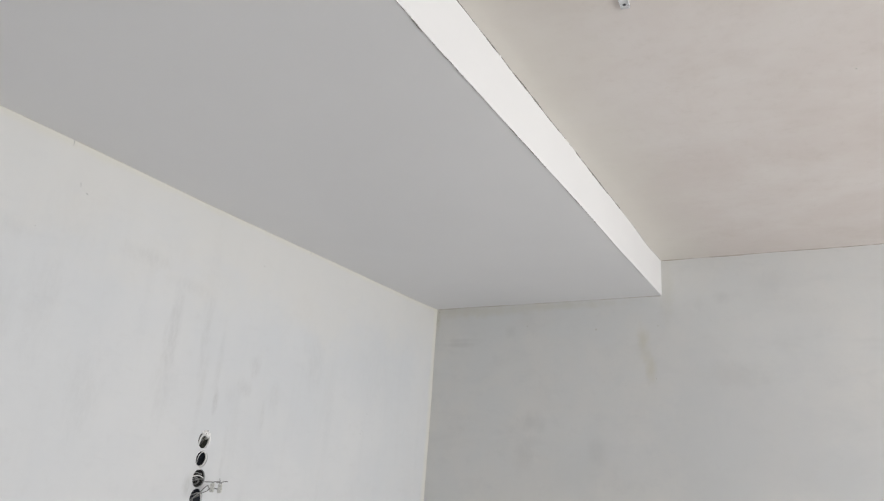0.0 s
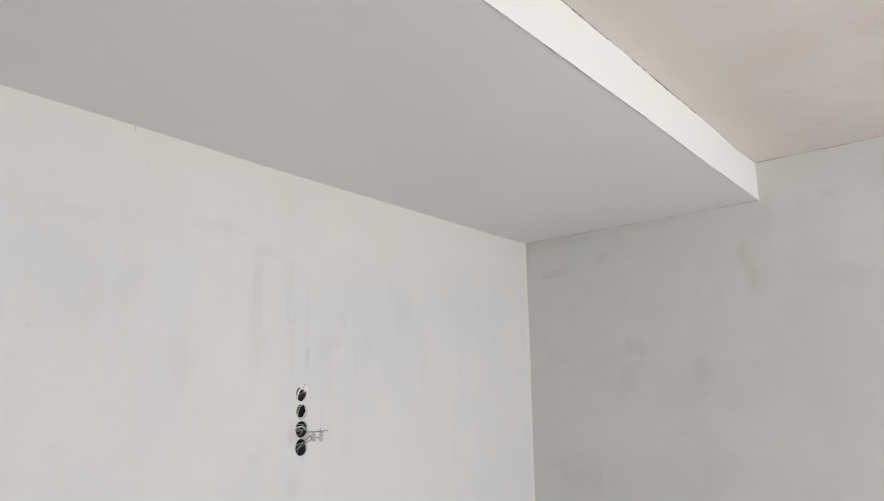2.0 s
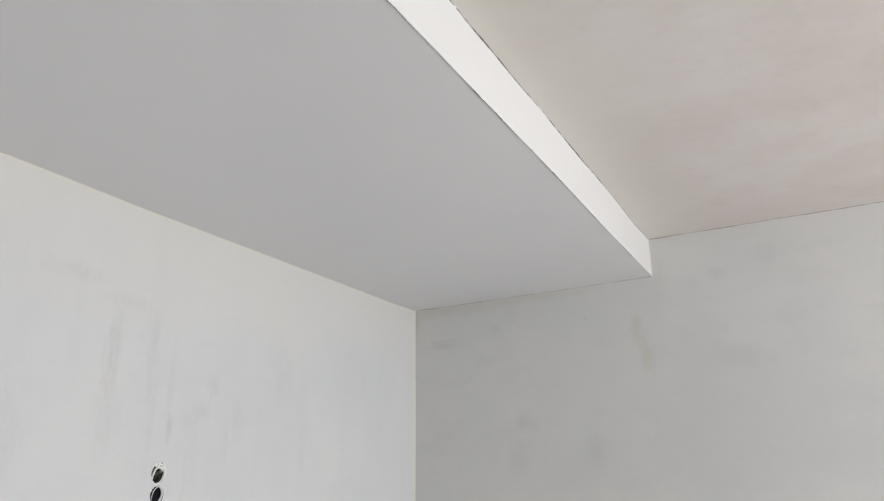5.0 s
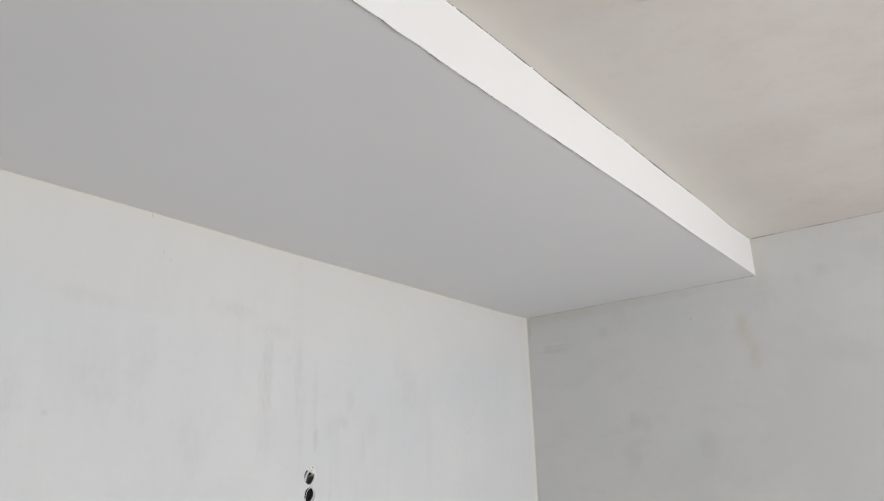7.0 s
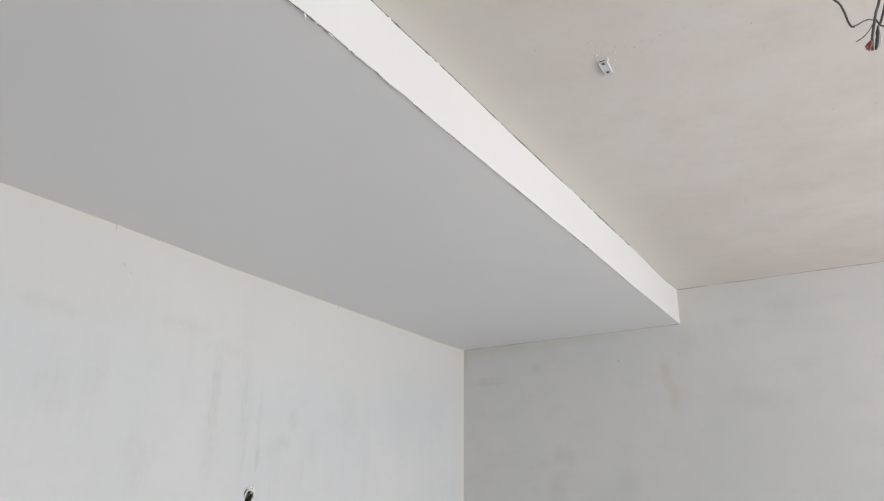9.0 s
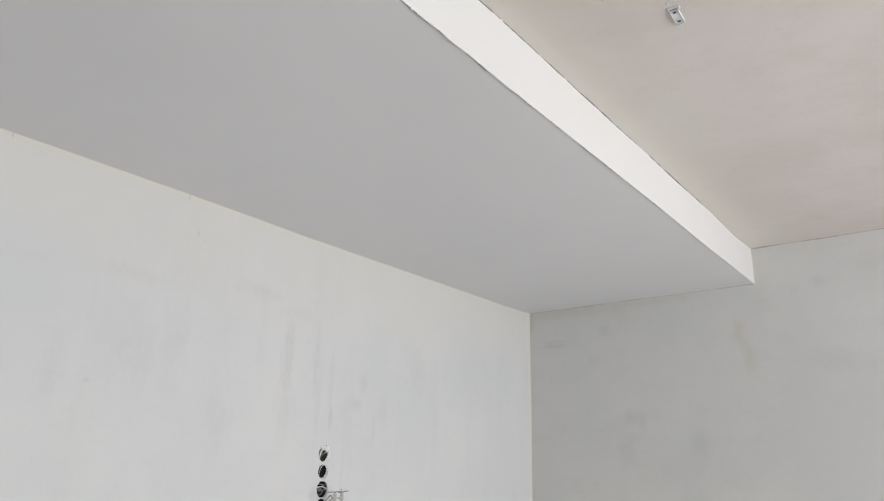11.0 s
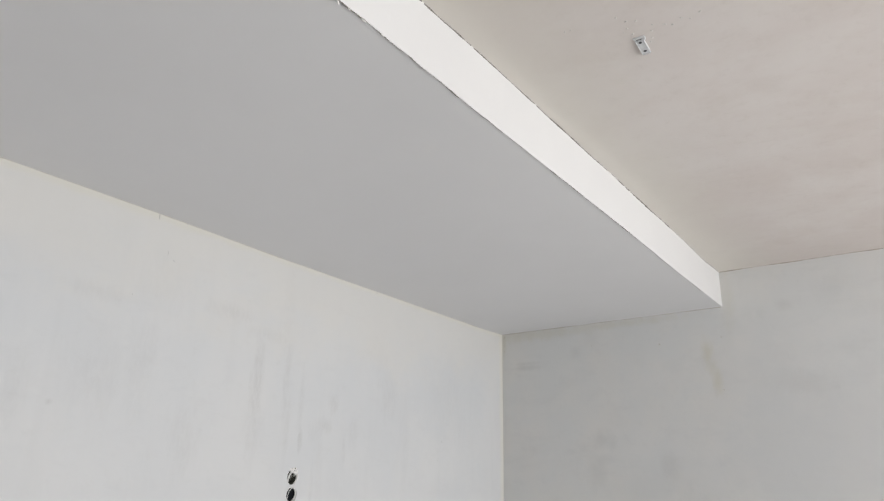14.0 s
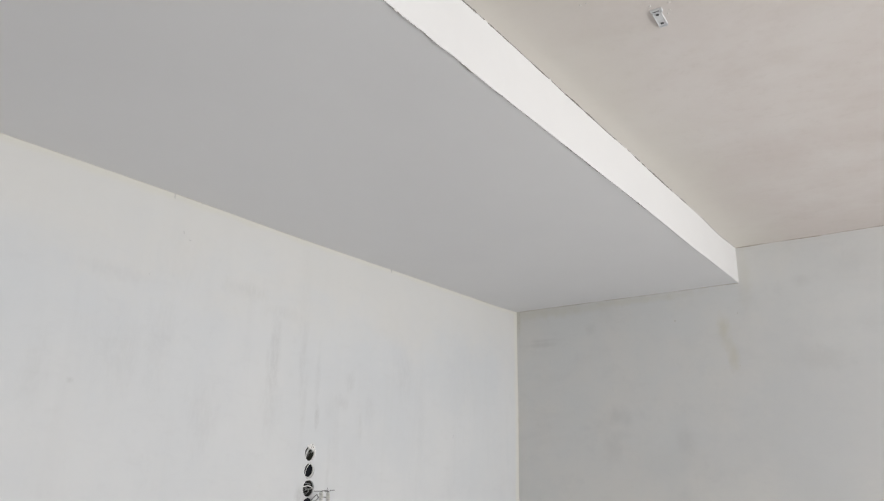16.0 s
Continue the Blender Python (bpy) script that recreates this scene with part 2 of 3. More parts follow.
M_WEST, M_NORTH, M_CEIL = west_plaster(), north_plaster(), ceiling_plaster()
M_UNDER = board_paint("underside_primer", (0.755, 0.754, 0.760), (0.776, 0.775, 0.780))
M_FASCIA = board_paint("fascia_primer", (0.726, 0.721, 0.716), (0.746, 0.742, 0.736))
M_FLOOR = screed()
M_CREAM = plain("cream_filler", (0.56, 0.535, 0.45), 0.9)
M_CRACK = plain("brown_joint_shadow", (0.32, 0.275, 0.205), 0.95, spread=0.3)
M_GREYCRACK = plain("grey_joint_gap", (0.20, 0.19, 0.175), 0.95, spread=0.3)
M_DRIP = plain("pale_plaster_drip", (0.69, 0.66, 0.63), 0.9)
M_SPECK = plain("brown_speck", (0.40, 0.37, 0.31), 0.95)
M_PENCIL = plain("pencil_lead", (0.34, 0.34, 0.34), 0.8)
M_WHITE = plain("white_gypsum", (0.82, 0.81, 0.79), 0.9, spread=0.05)
M_CUP = plain("dark_blue_plastic", (0.010, 0.014, 0.024), 0.5)
M_CUPBLACK = plain("black_plastic", (0.012, 0.012, 0.012), 0.55)
M_CUPOLIVE = plain("dusty_black_plastic", (0.030, 0.030, 0.020), 0.7)
M_SHEATH = plain("white_cable_sheath", (0.72, 0.72, 0.70), 0.5, spread=0.05)
M_GREYCABLE = plain("grey_cable_sheath", (0.11, 0.105, 0.10), 0.6)
M_DARKCABLE = plain("dark_cable_sheath", (0.07, 0.07, 0.075), 0.5)
M_CORE = plain("grey_wire_insulation", (0.27, 0.27, 0.265), 0.5)
M_COPPER = plain("dull_copper", (0.13, 0.08, 0.06), 0.6, 0.3)
M_RED = plain("red_insulation", (0.34, 0.12, 0.095), 0.6)
M_TERMINAL = plain("milky_plastic", (0.58, 0.58, 0.55), 0.4, spread=0.15, scale=140)
M_STEEL = plain("bare_steel", (0.45, 0.45, 0.46), 0.4, 0.9)
M_ZINC = plain("white_coated_steel", (0.76, 0.77, 0.78), 0.40, 0.1, spread=0.06)
M_SCREW = plain("dark_screw_head", (0.10, 0.10, 0.11), 0.5, 0.5)
M_UPVC = plain("white_window_plastic", (0.8, 0.8, 0.8), 0.35, spread=0.02)
M_GROUND = plain("dry_grass_ground", (0.10, 0.12, 0.06), 0.95, spread=0.4, scale=0.8)


def glass():
    m = bpy.data.materials.new("window_glass")
    m.use_nodes = True
    b = m.node_tree.nodes["Principled BSDF"]
    b.inputs["Transmission Weight"].default_value, b.inputs["Roughness"].default_value, b.inputs["IOR"].default_value = 1.0, 0.0, 1.45
    return m


M_GLASS = glass()


# ---- building blocks ----
def part(name, bm, material, parent=None, label=""):
    """Link a bmesh as one mesh object under a thing or a part."""
    me = bpy.data.meshes.new(name)
    bmesh.ops.recalc_face_normals(bm, faces=bm.faces)
    bm.to_mesh(me)
    bm.free()
    me.materials.append(material)
    ob = new(name, me)
    ob.parent = parent
    return tagged(ob, label)


def smooth(ob):
    for p in ob.data.polygons:
        p.use_smooth = True
    return ob


def box(bm, x0, x1, y0, y1, z0, z1, bevel=0.0):
    m = Matrix.Translation(((x0 + x1) / 2, (y0 + y1) / 2, (z0 + z1) / 2)) @ Matrix.Diagonal((x1 - x0, y1 - y0, z1 - z0, 1))
    made = bmesh.ops.create_cube(bm, size=1, matrix=m)["verts"]
    if bevel:
        bmesh.ops.bevel(bm, geom=list({e for v in made for e in v.link_edges}), offset=bevel, segments=2, affect="EDGES")
    return bm


def tube(bm, points, radius, sides=8, steps=6):
    """A round bar along a smooth line through the points; radius is a number or one a point."""
    pts = [Vector(p) for p in points]
    rad = list(radius) if isinstance(radius, (list, tuple)) else [radius] * len(pts)
    line, rr = [], []
    for i in range(len(pts) - 1):
        a, b, c, d = pts[max(i - 1, 0)], pts[i], pts[i + 1], pts[min(i + 2, len(pts) - 1)]
        for k in range(steps):
            u = k / steps
            line.append(0.5 * (2 * b + (c - a) * u + (2 * a - 5 * b + 4 * c - d) * u * u + (3 * b - a - 3 * c + d) * u ** 3))
            rr.append(rad[i] * (1 - u) + rad[i + 1] * u)
    line.append(pts[-1]), rr.append(rad[-1])
    rings, ref = [], None
    for i, p in enumerate(line):
        way = (line[min(i + 1, len(line) - 1)] - line[max(i - 1, 0)]).normalized()
        ref = way.orthogonal().normalized() if ref is None else (ref - way * ref.dot(way)).normalized()
        side = way.cross(ref)
        rings.append([bm.verts.new(p + rr[i] * (math.cos(2 * math.pi * k / sides) * ref + math.sin(2 * math.pi * k / sides) * side)) for k in range(sides)])
    for a, b in zip(rings, rings[1:]):
        for k in range(sides):
            bm.faces.new((a[k], a[(k + 1) % sides], b[(k + 1) % sides], b[k]))
    bm.faces.new(rings[0][::-1]), bm.faces.new(rings[-1])
    return bm


def fbm(x, y, s, seed):
    return noise.fractal(Vector((x * s + seed, y * s - seed, seed * 0.37)), 1.0, 2.0, 3)


# the wavy surfaces of the place
def west_x(y, z):
    near = max(abs(y + 1.763) / 0.2, abs(z - Z0 + 1.045) / 0.3)
    return min(1, max(0, near - 1)) * (0.0022 * fbm(y, z, 1.3, 4.1) + 0.0006 * fbm(y, z, 6, 9.7))


def north_y(x, z):
    return 0.0022 * fbm(x, z, 1.3, 14.3) + 0.0006 * fbm(x, z, 6, 2.2)


def hump(y, at, wide):
    return math.exp(-((y - at) / wide) ** 2)


def ceil_z(x, y):
    roll = hump(x, W, 0.09) * (0.003 * hump(y, -2.4, 0.7) - 0.009 * hump(y, -0.34, 0.22) - 0.002 * hump(y, -1.0, 0.2))
    return Z0 + H + roll + 0.0030 * fbm(x, y, 1.1, 7.7) + 0.0008 * fbm(x, y, 5, 3.1)


def under_z(x, y):
    sag = 0.0065 * min(1, max(0, (y + 2.5) / 0.5)) * min(1, max(0, -y / 0.25)) * max(0, 1 - x / W)
    edge = (0.0025 * hump(y, -1.65, 0.4) - 0.001 * hump(y, -2.4, 0.2) + 0.0035 * hump(y, -2.88, 0.25) - 0.001 * hump(y, -0.8, 0.3)) * max(0, x / W) ** 3
    return Z0 - sag + edge + (x / W) * (0.0134 - 0.0045 * y) + 0.0008 * fbm(x, y, 1.2, 21.0)


def steps_of(a, b, size, extra=()):
    n = max(1, round(abs(b - a) / size))
    vals = sorted({round(a + (b - a) * i / n, 5) for i in range(n + 1)})
    for e in extra:
        vals = [v for v in vals if abs(v - e) > size * 0.3 or v in (a, b)] + [e]
    return sorted(vals)


def sheet(bm, us, vs, place, skip=None):
    grid = [[bm.verts.new(place(u, v)) for v in vs] for u in us]
    for i in range(len(us) - 1):
        for j in range(len(vs) - 1):
            if skip and skip((us[i] + us[i + 1]) / 2, (vs[j] + vs[j + 1]) / 2):
                continue
            bm.faces.new((grid[i][j], grid[i + 1][j], grid[i + 1][j + 1], grid[i][j + 1]))
    return grid


def slab(bm, us, vs, front, back, skip=None):
    """A wavy front sheet and a plain back, closed round the rim."""
    g = sheet(bm, us, vs, front, skip)
    rim = [(i, 0) for i in range(len(us))] + [(len(us) - 1, j) for j in range(1, len(vs))]
    rim += [(i, len(vs) - 1) for i in range(len(us) - 2, -1, -1)] + [(0, j) for j in range(len(vs) - 2, 0, -1)]
    far = [bm.verts.new(back(us[i], vs[j])) for i, j in rim]
    for k in range(len(rim)):
        (i, j), (p, q) = rim[k], rim[(k + 1) % len(rim)]
        bm.faces.new((g[i][j], g[p][q], far[(k + 1) % len(rim)], far[k]))
    bm.faces.new(far)


# ---- structure ----
BOX_Y = -1.763
BOXES = [(-0.9370, 0.0315, -0.0050), (-1.0080, 0.0325, -0.0017), (-1.0800, 0.0345, -0.0006), (-1.1520, 0.0345, 0.0018)]   # height, radius, shift along the wall
PATCH = (BOX_Y - 0.1, BOX_Y + 0.1, Z0 - 1.25, Z0 - 0.85)


def rim_of(k, z, r, dy, n=28):
    """The uneven outline of one cut-out, as (y, z)."""
    pts = []
    for i in range(n):
        a = 2 * math.pi * i / n
        q = r * (1 + 0.060 * noise.noise(Vector((math.cos(a) * 1.7, math.sin(a) * 1.7, k * 5.3))) + 0.035 * noise.noise(Vector((math.cos(a) * 6, math.sin(a) * 6, k * 3.1))))
        pts.append((BOX_Y + dy + 0.9 * q * math.cos(a), Z0 + z + q * math.sin(a)))
    return pts


def wall_west():
    bm = bmesh.new()
    us = steps_of(SOUTH - 0.2, 0.2, 0.06, PATCH[:2])
    vs = steps_of(0, Z0 + 0.4, 0.06, PATCH[2:])
    inside = lambda u, v: PATCH[0] < u < PATCH[1] and PATCH[2] < v < PATCH[3]
    slab(bm, us, vs, lambda u, v: (west_x(u, v), u, v), lambda u, v: (-0.2, u, v), inside)
    # the patch round the four cut-outs
    edges = []
    outer = [bm.verts.new((0, y, z)) for y, z in ((PATCH[0], PATCH[2]), (PATCH[1], PATCH[2]), (PATCH[1], PATCH[3]), (PATCH[0], PATCH[3]))]
    edges += [bm.edges.new((outer[i], outer[(i + 1) % 4])) for i in range(4)]
    for k, (z, r, dy) in enumerate(BOXES):
        ring = [bm.verts.new((0, *p)) for p in rim_of(k, z, r, dy)]
        deep = [bm.verts.new((-0.07, *p)) for p in rim_of(k, z, r, dy)]
        n = len(ring)
        edges += [bm.edges.new((ring[i], ring[(i + 1) % n])) for i in range(n)]
        for i in range(n):
            bm.faces.new((ring[i], ring[(i + 1) % n], deep[(i + 1) % n], deep[i]))
        bm.faces.new(deep)
    bmesh.ops.triangle_fill(bm, edges=edges, use_beauty=True, use_dissolve=False, normal=(1, 0, 0))
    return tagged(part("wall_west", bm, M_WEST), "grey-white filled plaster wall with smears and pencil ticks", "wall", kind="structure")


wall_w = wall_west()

bm = bmesh.new()
slab(bm, steps_of(0.0, EAST + 0.2, 0.06), steps_of(0, Z0 + 0.4, 0.06), lambda u, v: (u, north_y(u, v), v), lambda u, v: (u, 0.2, v))
wall_n = tagged(part("wall_north", bm, M_NORTH), "grey filled plaster wall with brown stains below the bulkhead", "wall", kind="structure")

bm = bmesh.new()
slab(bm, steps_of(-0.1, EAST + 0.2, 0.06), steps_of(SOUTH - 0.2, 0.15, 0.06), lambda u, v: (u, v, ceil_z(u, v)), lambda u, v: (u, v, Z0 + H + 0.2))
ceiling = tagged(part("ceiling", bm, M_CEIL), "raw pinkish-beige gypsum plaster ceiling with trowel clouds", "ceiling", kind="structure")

bm = bmesh.new()
box(bm, -0.2, EAST + 0.2, SOUTH - 0.2, 0.2, -0.15, 0.0)
tagged(part("floor", bm, M_FLOOR), "bare grey cement screed floor", "floor", kind="structure")

bm = bmesh.new()
box(bm, 0.0, EAST, SOUTH - 0.2, SOUTH, 0.001, Z0 + H + 0.1)
tagged(part("wall_south", bm, M_NORTH), "grey filled plaster wall behind the walk", "wall", kind="structure")

bm = bmesh.new()
for a in ((SOUTH - 0.2, WIN_Y0, 0.001, Z0 + H + 0.1), (WIN_Y1, -0.001, 0.001, Z0 + H + 0.1), (WIN_Y0, WIN_Y1, 0.001, WIN_Z0), (WIN_Y0, WIN_Y1, WIN_Z1, Z0 + H + 0.1)):
    box(bm, EAST, EAST + 0.2, *a)
tagged(part("wall_east", bm, M_NORTH), "grey filled plaster wall with a wide window opening", "wall", kind="structure")

window = tagged(new("window_1"), "wide white plastic window with clear panes", "window", kind="structure")
bm = bmesh.new()
ym = (WIN_Y0 + WIN_Y1) / 2
for a in ((WIN_Y0, WIN_Y0 + 0.06, WIN_Z0, WIN_Z1), (WIN_Y1 - 0.06, WIN_Y1, WIN_Z0, WIN_Z1), (ym - 0.04, ym + 0.04, WIN_Z0 + 0.06, WIN_Z1 - 0.06),
          (WIN_Y0 + 0.06, WIN_Y1 - 0.06, WIN_Z0, WIN_Z0 + 0.06), (WIN_Y0 + 0.06, WIN_Y1 - 0.06, WIN_Z1 - 0.06, WIN_Z1)):
    box(bm, EAST + 0.09, EAST + 0.15, *a, bevel=0.004)
part("window_frame", bm, M_UPVC, window)
for a, b in ((WIN_Y0 + 0.06, ym - 0.04), (ym + 0.04, WIN_Y1 - 0.06)):
    bm = bmesh.new()
    box(bm, EAST + 0.112, EAST + 0.128, a, b, WIN_Z0 + 0.06, WIN_Z1 - 0.06)
    part("pane", bm, M_GLASS, window).visible_shadow = False

bm = bmesh.new()
box(bm, -900, 900, -900, 900, -3.4, -3.2)
tagged(part("ground", bm, M_GROUND), "flat dry grass ground outside the window", "ground", kind="structure")

# the bulkhead: plasterboard underside and fascia
bulk = tagged(new("ceiling_bulkhead"), "boxed-in white plasterboard bulkhead along the wall", "bulkhead", kind="structure")
bm = bmesh.new()
slab(bm, steps_of(-0.02, W - 0.004, 0.08), steps_of(SOUTH, 0.02, 0.08), lambda u, v: (u, v, under_z(u, v)), lambda u, v: (u, v, Z0 + 0.06))
part("underside", bm, M_UNDER, bulk, "smooth grey-white primed plasterboard underside")


def fascia_foot(y):
    """How far the fascia's lower edge hangs below the underside: rough and torn away from the corner."""
    rough = min(1.0, max(0.0, (-y - 1.6) / 1.2))
    return 0.0012 + 0.0012 * fbm(y, 0, 4, 5.5) + rough * (0.0022 * fbm(y, 0, 16, 8.8) + 0.0016 * noise.noise(Vector((y * 70, 1.7, 0))))


def fascia_x(y, z):
    top = max(0, (z - Z0) / H) ** 2
    return W - 0.0009 * y + 0.0016 * fbm(y, z, 1.6, 31.0) + 0.0035 * top * fbm(y, 0, 2.6, 44.0) + 0.0009 * min(1, max(0, (-y - 1.4))) * fbm(y, z, 14, 12.0)


bm = bmesh.new()
fy = steps_of(SOUTH, 0.02, 0.012)
rows = []
for y in fy:
    lo, hi = under_z(W, y) - fascia_foot(y), Z0 + H + 0.02
    ring = []
    for k in range(7):
        z = lo + 0.002 + (hi - lo - 0.002) * k / 6
        ring.append(bm.verts.new((fascia_x(y, z), y, z)))
    ring.append(bm.verts.new((W - 0.012, y, hi)))
    ring.append(bm.verts.new((W - 0.012, y, lo + 0.004)))
    ring.append(bm.verts.new((fascia_x(y, lo) - 0.002, y, lo)))
    rows.append(ring)
for a, b in zip(rows, rows[1:]):
    for k in range(10):
        bm.faces.new((a[k], a[(k + 1) % 10], b[(k + 1) % 10], b[k]))
bm.faces.new(rows[0]), bm.faces.new(rows[-1][::-1])
part("fascia", bm, M_FASCIA, bulk, "bright white primed fascia with a ragged lower edge")

# torn paper and filler burrs on the fascia's lower edge
for y, ln, w in ((-3.08, 0.016, 0.004), (-3.045, 0.007, 0.006), (-2.995, 0.006, 0.012), (-2.93, 0.006, 0.008), (-3.16, 0.012, 0.007), (-2.77, 0.004, 0.008), (-2.66, 0.004, 0.006), (-3.32, 0.009, 0.006), (-3.0, 0.008, 0.004)):
    bm = bmesh.new()
    z = under_z(W, y)
    top = [bm.verts.new((W - 0.003 + dx, y + dy, z + 0.002)) for dx, dy in ((0, -w), (0, w), (0.003, w), (0.003, -w))]
    tip = [bm.verts.new((W + 0.002 + dx, y + 0.002 + dy, z - ln)) for dx, dy in ((0, -w * 0.2), (0, w * 0.2), (0.0012, w * 0.2), (0.0012, -w * 0.2))]
    for k in range(4):
        bm.faces.new((top[k], top[(k + 1) % 4], tip[(k + 1) % 4], tip[k]))
    bm.faces.new(top), bm.faces.new(tip[::-1])
    part("burr", bm, M_WHITE, bulk)


def seam(name, pts, radius, material, parent, seed, floor=-1.0, rough=1.0, label=""):
    """An uneven line of filler or an open joint along an edge; it dips out of sight where its noise is low."""
    bm = bmesh.new()
    rad = [max(0.0002, radius * max(floor, 0.55 + rough * (0.9 * noise.noise(Vector((i * 0.11, seed, 0))) + 0.6 * noise.noise(Vector((i * 0.43, seed, 4)))))) for i in range(len(pts))]
    tube(bm, pts, rad, 6, 1)
    return part(name, bm, material, parent, label)


def along(a, b, size):
    n = round(abs(b - a) / size)
    return [a + (b - a) * i / n for i in range(n + 1)]


seam("filler_line", [(west_x(y, Z0), y, under_z(0, y)) for y in along(SOUTH, -0.002, 0.02)], 0.0011, M_CREAM, bulk, 3.3, 0.1, 1.3)
seam("joint_gap", [(x, north_y(x, Z0), under_z(x, 0)) for x in along(0.01, W - 0.01, 0.015)], 0.0027, M_CRACK, bulk, 11.7)
seam("joint_gap", [(x, north_y(x, Z0 + H), ceil_z(x, 0)) for x in along(W + 0.005, EAST, 0.015)], 0.0032, M_CRACK, wall_n, 17.9, 0.15)
seam("joint_gap", [(fascia_x(y, Z0 + H), y, ceil_z(W, y)) for y in along(-5.0, -1.95, 0.012)], 0.0034, M_GREYCRACK, bulk, 23.1, 0.1, 0.9)
seam("joint_gap", [(fascia_x(y, Z0 + H), y, ceil_z(W, y)) for y in along(-1.95, -0.85, 0.012)], 0.0030, M_GREYCRACK, bulk, 26.6, 0.1, 1.2)
seam("joint_gap", [(fascia_x(y, Z0 + H), y, ceil_z(W, y)) for y in along(-0.85, -0.02, 0.015)], 0.0016, M_GREYCRACK, bulk, 29.1)
seam("joint_gap", [(fascia_x(y, Z0) - 0.0025, y, under_z(W, y) - fascia_foot(y)) for y in along(-4.2, -0.3, 0.010)], 0.0013, M_GREYCRACK, bulk, 41.3, 0.1, 1.2)
seam("filler_line", [(west_x(0, z), north_y(0, z), z) for z in along(0.02, Z0 - 0.002, 0.02)], 0.0010, M_CREAM, wall_w, 37.2, 0.1)

for y, r in ((-2.172, 0.0036), (-2.552, 0.0030), (-1.405, 0.0024), (-1.552, 0.0026), (-2.784, 0.0030)):
    bm = bmesh.new()
    bmesh.ops.create_icosphere(bm, subdivisions=2, radius=1)
    for v in bm.verts:
        v.co *= 1 + 0.35 * noise.noise(v.co * 1.7 + Vector((y * 9, 0, 0)))
        v.co = Vector((v.co.x * r * 0.9, v.co.y * r * 2.2, v.co.z * r * 0.7)) + Vector((fascia_x(y, Z0 + H), y, ceil_z(W, y) - 0.001))
    part("filler_lump", bm, M_WHITE, bulk)

# pencil ticks, pits and specks on the walls
def tick(y, z0, z1, lean=0.0, w=0.0008):
    bm = bmesh.new()
    tube(bm, [(west_x(y, Z0 + z0), y, Z0 + z0), (west_x(y, Z0 + z1) + 0.0002, y + lean, Z0 + (z0 + z1) / 2), (west_x(y, Z0 + z1), y + lean * 1.5, Z0 + z1)], [w, w * 1.2, w * 0.6], 6, 3)
    part("pencil_tick", bm, M_PENCIL, wall_w)


for a in ((-2.563, -0.001, -0.021, 0.001), (-1.286, -0.001, -0.022, 0.001), (-1.913, -0.001, -0.010), (-2.506, -0.134, -0.148, 0.002, 0.0006), (-2.478, -0.163, -0.168, 0.005, 0.0006), (-2.44, 0.0, -0.006), (-3.199, -0.001, -0.016)):
    tick(*a)
for y, z, r in ((-0.671, -0.725, 0.0025), (-0.701, -0.817, 0.0022), (-0.708, -0.827, 0.0022), (-1.583, -0.166, 0.0022), (-2.62, -0.33, 0.0015)):
    bm = bmesh.new()
    bmesh.ops.create_icosphere(bm, subdivisions=2, radius=1, matrix=Matrix.Translation((west_x(y, Z0 + z), y, Z0 + z)) @ Matrix.Diagonal((0.0006, r * 0.7, r, 1)))
    part("speck", bm, M_PENCIL, wall_w)
for x, z, r in ((1.037, -0.162, 0.004), (1.38, -0.153, 0.003), (1.366, -0.439, 0.0025), (0.016, -0.02, 0.004), (0.014, -0.075, 0.003), (0.018, -0.112, 0.003), (0.62, -0.13, 0.002)):
    bm = bmesh.new()
    bmesh.ops.create_icosphere(bm, subdivisions=2, radius=1, matrix=Matrix.Translation((x, north_y(x, Z0 + z), Z0 + z)) @ Matrix.Diagonal((r * 0.75, 0.0006, r, 1)))
    part("speck", bm, M_SPECK, wall_n)

# ---- things: the four flush boxes with their cables ----
def flush_box(k, material, label):
    z, r, dy = BOXES[k]
    thing = tagged(new("flush_box"), label, "electrical box", "flush boxes in the wall")
    thing.matrix_world = pose(0, BOX_Y + dy, Z0 + z)
    bm = bmesh.new()
    n, prof = 28, ((-0.006, r * 0.985), (-0.006, r * 0.93), (-0.045, r * 0.88), (-0.045, 0.0), (-0.048, 0.0), (-0.048, r * 0.94))
    loops = []
    for x, q in prof:
        loops.append([bm.verts.new((x, 0.9 * q * math.cos(2 * math.pi * i / n), q * math.sin(2 * math.pi * i / n))) for i in range(n)] if q else [bm.verts.new((x, 0, 0))])
    for a, b in zip(loops, loops[1:] + loops[:1]):
        for i in range(n):
            f = [a[i % len(a)], a[(i + 1) % len(a)], b[(i + 1) % len(b)], b[i % len(b)]]
            f = list(dict.fromkeys(f))
            if len(f) > 2:
                bm.faces.new(f)
    smooth(part("cup", bm, material, thing))
    return thing


def crescent(thing, r, a0, a1, thick, label, x=-0.006):
    """Dried gypsum smeared over part of a box's rim."""
    bm = bmesh.new()
    pts, rad = [], []
    n = 18
    for i in range(n + 1):
        a = radians(a0 + (a1 - a0) * i / n)
        w = math.sin(math.pi * i / n) ** 0.7
        t = thick * (0.25 + 0.75 * w) * (1 + 0.3 * noise.noise(Vector((i * 0.9, r * 90, a0))))
        pts.append((x, 0.9 * (r - t * 0.75) * math.cos(a), (r - t * 0.75) * math.sin(a)))
        rad.append(t)
    tube(bm, pts, rad, 8, 2)
    smooth(part("gypsum_smear", bm, M_WHITE, thing, label))


